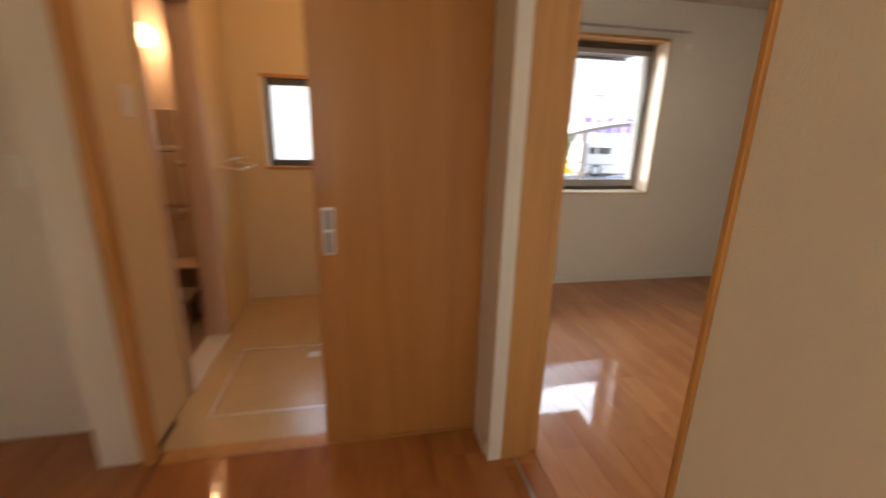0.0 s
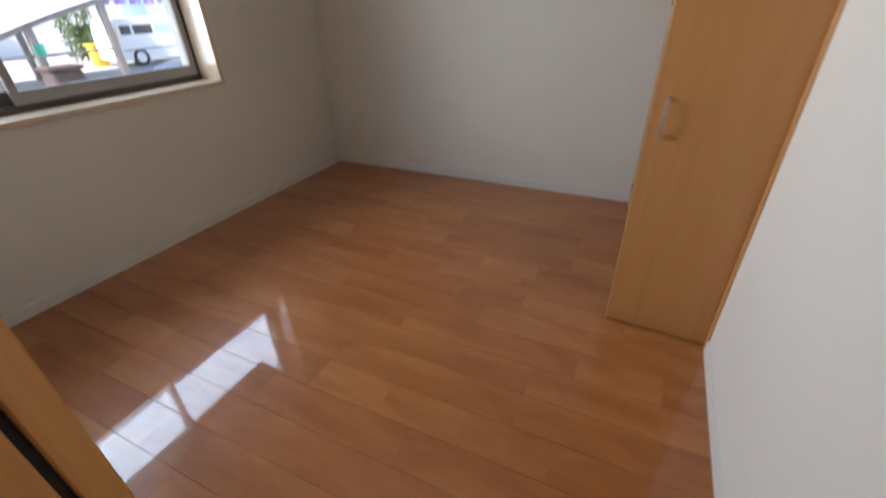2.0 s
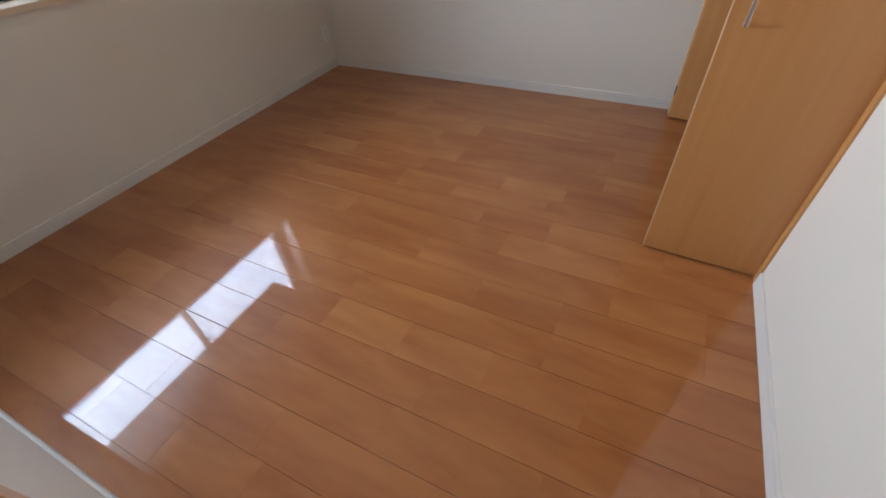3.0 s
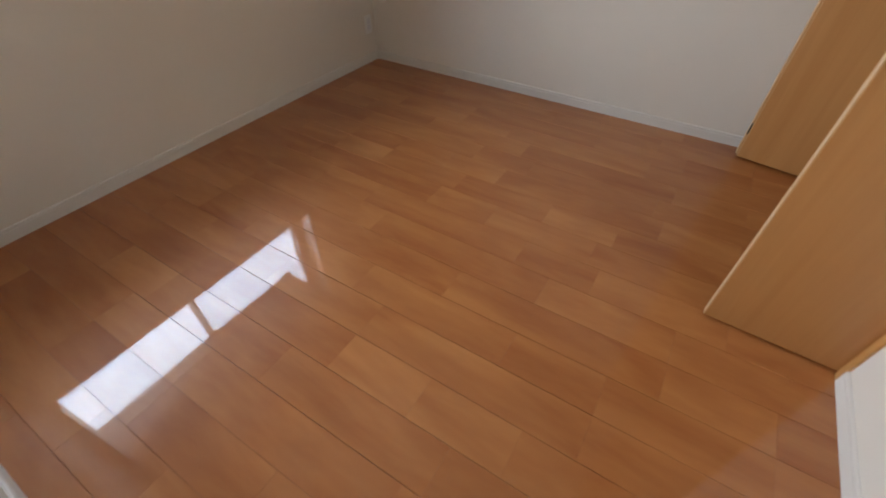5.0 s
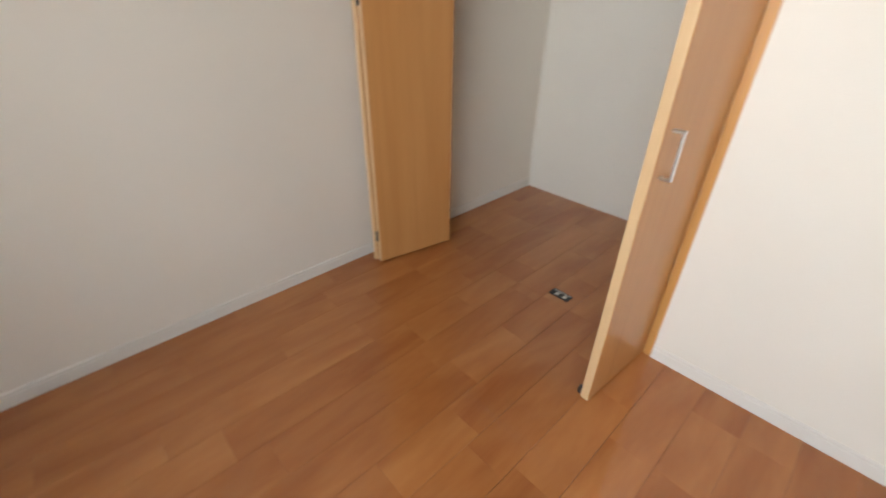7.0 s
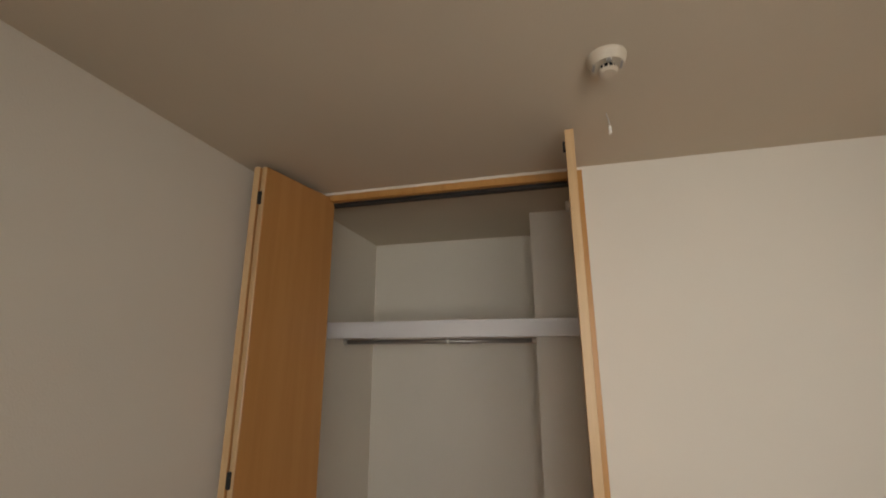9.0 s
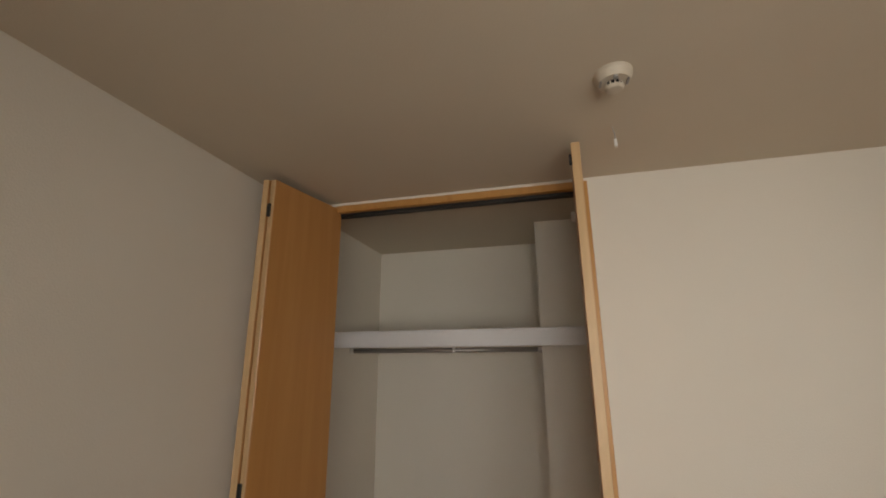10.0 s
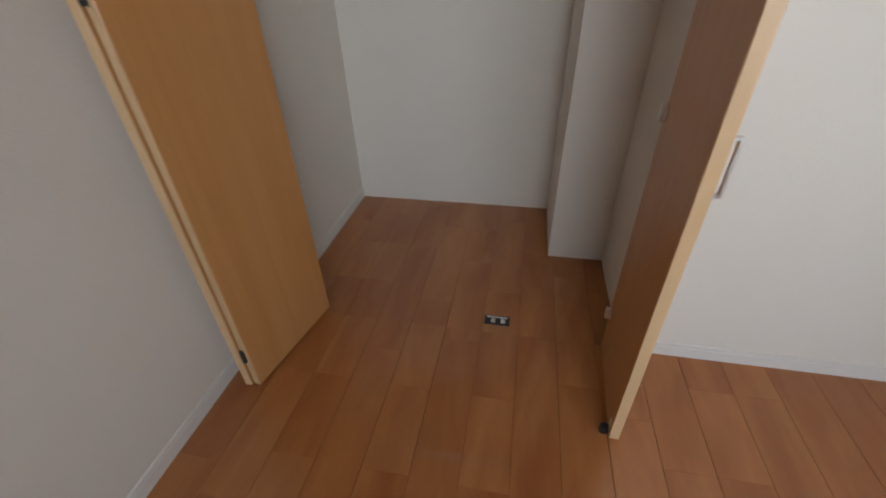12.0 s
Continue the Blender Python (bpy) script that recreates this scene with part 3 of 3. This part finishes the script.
part("panel", one((-0.14, -5.25, -0.03), (-0.08, -4.60, 0.30), 0.004), BATHD, ct)
st = thing("bath_stool", "low dark grey bath stool on the bathroom floor", "stool")
part("seat", one((0.16, -5.02, 0.14), (0.42, -4.74, 0.18), 0.012, 2), BATHD, st)
for x in (0.18, 0.37):
    part("leg", one((x, -5.00, -0.03), (x + 0.03, -4.76, 0.14), 0.006), BATHD, st)
# fixture for the added hall lamp, never in view
hl = thing("added_hall_lamp", "unseen round warm-white ceiling lamp added in the hall", "lamp")
part("base", rod(bmesh.new(), (4.3, -4.2, H), (4.3, -4.2, H - 0.02), 0.16, n=32), WHITEP, hl)
bm = bmesh.new()
bmesh.ops.create_uvsphere(bm, u_segments=28, v_segments=14, radius=0.15, matrix=Matrix.Translation((4.3, -4.2, H - 0.02)) @ Matrix.Diagonal((1, 1, 0.5, 1)))
g = part("shade", bm, LAMPG, hl, smooth=True)
g.visible_shadow = False
wl = thing("washroom_lamp", "round warm ceiling lamp of the washroom", "lamp")
part("base", rod(bmesh.new(), (0.95, -3.75, H), (0.95, -3.75, H - 0.02), 0.11, n=32), WHITEP, wl)
bm = bmesh.new()
bmesh.ops.create_uvsphere(bm, u_segments=28, v_segments=14, radius=0.1, matrix=Matrix.Translation((0.95, -3.75, H - 0.02)) @ Matrix.Diagonal((1, 1, 0.6, 1)))
g = part("shade", bm, LAMPG, wl, smooth=True)
g.visible_shadow = False

# ---- outdoors ----
GZ = -0.65
ASPH = plain("pale_concrete_yard", (0.34, 0.33, 0.32), 0.9, vary=0.2, grain=25, relief=0.5, depth=0.004)
FACADE = plain("white_render", (0.66, 0.65, 0.63), 0.8, vary=0.04, relief=0.3, depth=0.003)
OWNW = plain("house_siding", (0.70, 0.66, 0.60), 0.8, vary=0.05)
ROOFM = plain("grey_roof", (0.16, 0.16, 0.17), 0.7)
PORTM = plain("bronze_grey_frame", (0.20, 0.18, 0.17), 0.45, 0.4)
POLY = plain("smoky_polycarbonate", (0.55, 0.56, 0.58), 0.3)
CARW = plain("white_car_paint", (0.82, 0.82, 0.81), 0.15, vary=0.02, relief=0)
CARB = plain("dark_blue_car_paint", (0.05, 0.06, 0.08), 0.15, vary=0.05, relief=0)
CARG = plain("car_window", (0.05, 0.06, 0.065), 0.08, vary=0.05, relief=0)
TYRE = plain("tyre_rubber", (0.02, 0.02, 0.02), 0.85)
PURP = plain("purple_cloth", (0.22, 0.16, 0.42), 0.85, vary=0.25, grain=8)
YELL = plain("yellow_plastic", (0.75, 0.48, 0.04), 0.5)
GREEN = plain("green_cloth", (0.05, 0.38, 0.26), 0.8)
BROWN = plain("brown_bin", (0.07, 0.045, 0.04), 0.7)
LEAF = plain("hedge_leaf", (0.06, 0.11, 0.035), 0.6, vary=0.4, grain=12)
BLUEG = plain("pale_blue_pane", (0.45, 0.60, 0.66), 0.15)

structure("ground", one((-400, -400, GZ - 0.3), (400, 400, GZ)), ASPH, "pale sunlit concrete yard", "ground")
bm = bmesh.new()
box(bm, (-0.32, -8, GZ), (-0.282, HALL - 1.2, 5.4))
box(bm, (-0.32, -3.83, GZ), (-0.282, WY0, 5.4))
box(bm, (-0.32, WY1, GZ), (-0.282, 3.0, 5.4))
box(bm, (-0.32, WY0, GZ), (-0.282, WY1, WZ0))
box(bm, (-0.32, WY0, WZ1), (-0.282, WY1, 5.4))
box(bm, (-0.32, HALL - 1.2, GZ), (-0.282, -3.83, 1.045))
box(bm, (-0.32, HALL - 1.2, 1.675), (-0.282, -3.83, 5.4))
structure("wall_outside", bm, OWNW, "beige siding of the house", "wall")
structure("roof", one((-0.9, -8.5, 5.4), (7.5, 3.4, 5.6)), ROOFM, "grey flat roof of the house", "roof")
aw = thing("window_awning", "dark flat awning over the window outside", "awning")
part("panel", one((-0.765, -2.95, 2.085), (-0.323, -0.875, 2.12), 0.004), ALU, aw)
part("front_rail", one((-0.785, -2.95, 2.06), (-0.765, -0.875, 2.13), 0.003), ALU, aw)


def wheel(owner, c, r, ax):
    d = Vector((0.09, 0, 0)) if ax == "x" else Vector((0, 0.09, 0))
    c = Vector(c)
    w = part("wheel", rod(bmesh.new(), c - d, c + d, r, n=28), TYRE, owner)
    part("rim", rod(bmesh.new(), c - d * 1.04, c + d * 1.04, r * 0.62, n=20), CARW, w)


# white van, its side towards the house
van = thing("van", "white boxy minivan parked beyond the carport", "van")
VX, VY, L = -15.6, 7.25, 3.6
prof = [(0, .28), (0, 1.0), (0.10, 1.75), (0.25, 1.90), (2.75, 1.90), (3.0, 1.80), (3.35, 1.05), (3.55, 0.85), (3.6, 0.3), (3.2, .22), (0.4, .22)]
bm = prism([(VY + u, GZ + v * 0.86) for u, v in prof], "x", VX - 1.5, VX)
bmesh.ops.bevel(bm, geom=list(bm.edges), offset=0.05, segments=2, affect="EDGES")
part("body", bm, CARW, van)
# from the third pane on, the reflection is painted in as a pale colour
for a, b in ((0.22, 0.62), (0.70, 1.45), (1.55, 2.35)):
    part("window", one((VX - 0.02, VY + a, GZ + 1.08), (VX + 0.006, VY + b, GZ + 1.40), 0.01), CARG if a < 1 else BLUEG, van)
part("window", prism([(VY + u, GZ + v) for u, v in ((2.45, 1.08), (3.1, 1.08), (2.87, 1.40), (2.45, 1.40))], "x", VX - 0.02, VX + 0.006), BLUEG, van)
part("side_strip", one((VX, VY + 0.1, GZ + 0.55), (VX + 0.02, VY + 3.3, GZ + 0.60), 0.005), GREYP, van)
part("door_handle", one((VX, VY + 1.5, GZ + 1.05), (VX + 0.03, VY + 1.65, GZ + 1.09), 0.005), CARW, van)
part("tail_light", one((VX - 0.1, VY - 0.01, GZ + 0.9), (VX + 0.005, VY + 0.08, GZ + 1.3), 0.005), YELL, van)
for u in (0.68, 2.85):
    wheel(van, (VX - 0.08, VY + u, GZ + 0.30), 0.30, "x")

# dark car whose roof shows over the sill
car = thing("car", "dark blue-grey car parked near the house", "car")
KX, KY = -4.3, 1.0
prof = [(0, .3), (0.02, .72), (0.75, .84), (1.3, 1.08), (2.1, 1.10), (2.8, .86), (3.3, .78), (3.35, .3)]
bm = prism([(KY + u, GZ + v) for u, v in prof], "x", KX - 1.4, KX)
bmesh.ops.bevel(bm, geom=list(bm.edges), offset=0.06, segments=2, affect="EDGES")
part("body", bm, CARB, car)
part("window", prism([(KY + u, GZ + v) for u, v in ((0.95, .86), (2.6, .86), (2.1, 1.04), (1.35, 1.04))], "x", KX - 0.02, KX + 0.008), CARG, car)
for u in (0.6, 2.7):
    wheel(car, (KX - 0.08, KY + u, GZ + 0.26), 0.26, "x")

# carport with a curved roof
cp = thing("carport", "grey aluminium carport with a curved translucent roof", "carport")
PXX = -10.8


def arch(y):
    k = (y - 1.2) / 6.0
    return 0.55 + 1.28 * math.sin(min(1, max(0, k)) * math.pi / 2)


for x in (PXX, PXX - 2.4, PXX - 4.8):
    pts = [(y, arch(y)) for y in [1.2 + i * 0.5 for i in range(13)]]
    prof = [(y, z) for y, z in pts] + [(y, z - 0.12) for y, z in reversed(pts)]
    part("rib", prism(prof, "x", x - 0.04, x + 0.04), PORTM, cp)
for x in (PXX, PXX - 4.8):
    for y in (2.70, 4.46):
        part("post", one((x - 0.07, y - 0.08, GZ), (x + 0.07, y + 0.08, arch(y) - 0.08), 0.01), PORTM, cp)
pts = [(y, arch(y)) for y in [1.2 + i * 0.5 for i in range(13)]]
part("roof_sheet", prism([(y, z + 0.02) for y, z in pts] + [(y, z + 0.012) for y, z in reversed(pts)], "x", PXX - 5.0, PXX + 0.1), POLY, cp)
fn = thing("fence_rail", "grey metal fence rail between the carport posts", "fence")
part("rail", one((PXX - 0.02, 2.5, 0.33), (PXX + 0.02, 4.4, 0.39), 0.005), PORTM, fn)
part("rail", one((PXX - 0.02, 2.5, -0.55), (PXX + 0.02, 4.2, -0.50), 0.005), PORTM, fn)
bn = thing("storage_bin", "brown storage bin standing in the yard", "bin")
part("body", one((-10.4, 2.35, GZ), (-9.9, 3.05, 0.10), 0.10, 3), BROWN, bn)
part("lid", one((-10.44, 2.31, 0.08), (-9.86, 3.09, 0.17), 0.04, 3), BROWN, bn)
yc = thing("yellow_crate", "yellow plastic crate beside the hedge", "crate")
part("body", one((-17.6, 7.15, GZ), (-17.2, 7.6, 0.10), 0.03), YELL, yc)
part("rim", one((-17.65, 7.1, 0.10), (-17.15, 7.65, 0.15), 0.01), YELL, yc)
gc = thing("garment", "green cloth hung over the rail", "cloth")
part("cloth", one((PXX + 0.03, 2.62, 0.35), (PXX + 0.07, 2.85, 0.62), 0.015, 2), GREEN, gc)
for i in range(7):
    lz = thing("laundry", "purple and lilac laundry hanging on a line", "laundry", "laundry on the line")
    y = 10.6 + i * 0.75
    prof = [(-22 + 0.06 * math.sin(k * 1.3 + i), y + k * 0.11) for k in range(6)]
    part("sheet", prism(prof + [(a + 0.03, b) for a, b in reversed(prof)], "z", 1.45, 2.35 - 0.1 * (i % 2)), PURP, lz)
lp = thing("laundry_pole", "thin grey pole carrying the laundry", "pole")
part("pole", rod(bmesh.new(), (-22, 10, 2.37), (-22, 16.5, 2.37), 0.02), PORTM, lp)
for y in (10.1, 16.4):
    part("stand", rod(bmesh.new(), (-22, y, GZ), (-22, y, 2.4), 0.03), PORTM, lp)

# hedge of many small leaves
rng = random.Random(5)
hg = thing("hedge", "dark green clipped hedge beside the van", "hedge")
bm = bmesh.new()
for i in range(1500):
    u, v, w = rng.random(), rng.random(), rng.random()
    c = Vector((-20.8 + 0.9 * u, 7.9 + 1.2 * v, GZ + 0.1 + 2.0 * w ** 0.8 * (0.85 + 0.3 * math.sin(v * 9))))
    q = Euler((rng.random() * 6, rng.random() * 6, rng.random() * 6)).to_matrix()
    s = 0.05 + 0.05 * rng.random()
    bm.faces.new([bm.verts.new(c + q @ Vector(p) * s) for p in ((-1, 0, 0), (0, -0.5, 0.1), (1, 0, 0), (0, 0.5, 0.1))])
tagged(part("foliage", bm, LEAF, hg), kind="stuff")
bm = bmesh.new()
for i in range(5):
    rod(bm, (-20.4, 8.0 + i * 0.24, GZ), (-20.4 + 0.1 * (i % 2), 8.0 + i * 0.24, 0.6), 0.03, 0.01, 7)
part("stems", bm, BROWN, hg)


def house(label, x, y0, y1, z1, depth, wins):
    h = thing("house", label, "house")
    part("wall", one((x - depth, y0, GZ), (x, y1, z1)), FACADE, h)
    part("roof", one((x - depth - 0.5, y0 - 0.5, z1), (x + 0.5, y1 + 0.5, z1 + 0.25), 0.03), ROOFM, h)
    for y, z, w, hh in wins:
        f = part("window", one((x - 0.02, y, z), (x + 0.03, y + w, z + hh), 0.01), WHITEP, h)
        part("pane", one((x + 0.02, y + 0.06, z + 0.06), (x + 0.036, y + w - 0.06, z + hh - 0.06)), BLUEG, f)
        part("hood", one((x, y - 0.1, z + hh + 0.05), (x + 0.25, y + w + 0.1, z + hh + 0.12)), GREYP, f)


house("white rendered house with small pale windows", -27, 3.5, 26, 8.5, 9, [(14.0, 3.2, 1.1, 0.9), (8.6, 4.0, 1.4, 1.2), (19.0, 3.2, 1.6, 1.2), (14.5, 0.4, 1.6, 1.6)])
house("white rendered house with grey eaves", -24, -9, 2.2, 7.0, 8, [(-1.0, 1.2, 1.6, 1.2), (-4.5, 1.0, 1.6, 1.8), (-1.0, 4.2, 1.6, 1.2), (-4.5, 4.2, 1.6, 1.2)])

# ---- floor boards, last ----
LENGTHS = (0.303, 0.455, 0.606, 0.758)
PW = 0.1455
rng = random.Random(11)
unit = {}
for n in LENGTHS:
    bm = bmesh.new()
    e = 0.0006
    lo, hi = (0.0001, e, -0.006), (n - 0.0001, PW - e, 0.0)
    c = 0.0004
    b0 = [bm.verts.new((x, y, lo[2])) for x, y in ((lo[0], lo[1]), (hi[0], lo[1]), (hi[0], hi[1]), (lo[0], hi[1]))]
    b1 = [bm.verts.new((x, y, -c)) for x, y in ((lo[0], lo[1]), (hi[0], lo[1]), (hi[0], hi[1]), (lo[0], hi[1]))]
    b2 = [bm.verts.new((x, y, 0)) for x, y in ((lo[0] + 0.0002, lo[1] + c), (hi[0] - 0.0002, lo[1] + c), (hi[0] - 0.0002, hi[1] - c), (lo[0] + 0.0002, hi[1] - c))]
    bm.faces.new(b2)
    for p, q in ((b0, b1), (b1, b2)):
        for i in range(4):
            bm.faces.new((p[i], p[(i + 1) % 4], q[(i + 1) % 4], q[i]))
    me = bpy.data.meshes.new("board")
    bm.to_mesh(me)
    bm.free()
    me.materials.append(FLOOR)
    unit[n] = me


def boards(owner, x0, x1, y0, y1):
    """Rows of boards along x; the last of a row is cut to length."""
    y = y1
    while y - y0 > 0.02:
        wd_ = min(PW, y - y0)
        x = x0
        first = rng.choice((0.15, 0.25, 0.4, 0.55, 0.7))
        while x1 - x > 0.003:
            n = rng.choice(LENGTHS)
            ln = min(n if x > x0 else min(n, first), x1 - x)
            ob = new("board", unit[n])
            ob.location, ob.scale = (x, y - wd_, 0), (ln / n, wd_ / PW, 1)
            ob.parent = owner
            x += ln
        y -= wd_


boards(floor, 0, W, S, 0)
boards(floor, W, CX, CS, 0)
boards(hall_floor, PX + 0.012, 3.6, -4.4, S - 0.002)
me = bpy.data.meshes.new("board_rest")
bm = bmesh.new()
for i in range(14):
    box(bm, (3.602, -5.3 + i * PW, -0.006), (HE, -5.3 + (i + 1) * PW - 0.002, 0))
for i in range(6):
    box(bm, (1.507, -5.3 + i * PW, -0.006), (3.6, -5.3 + (i + 1) * PW - 0.002, 0))
tagged(part("board_rest", bm, FLOOR, hall_floor), kind="stuff")
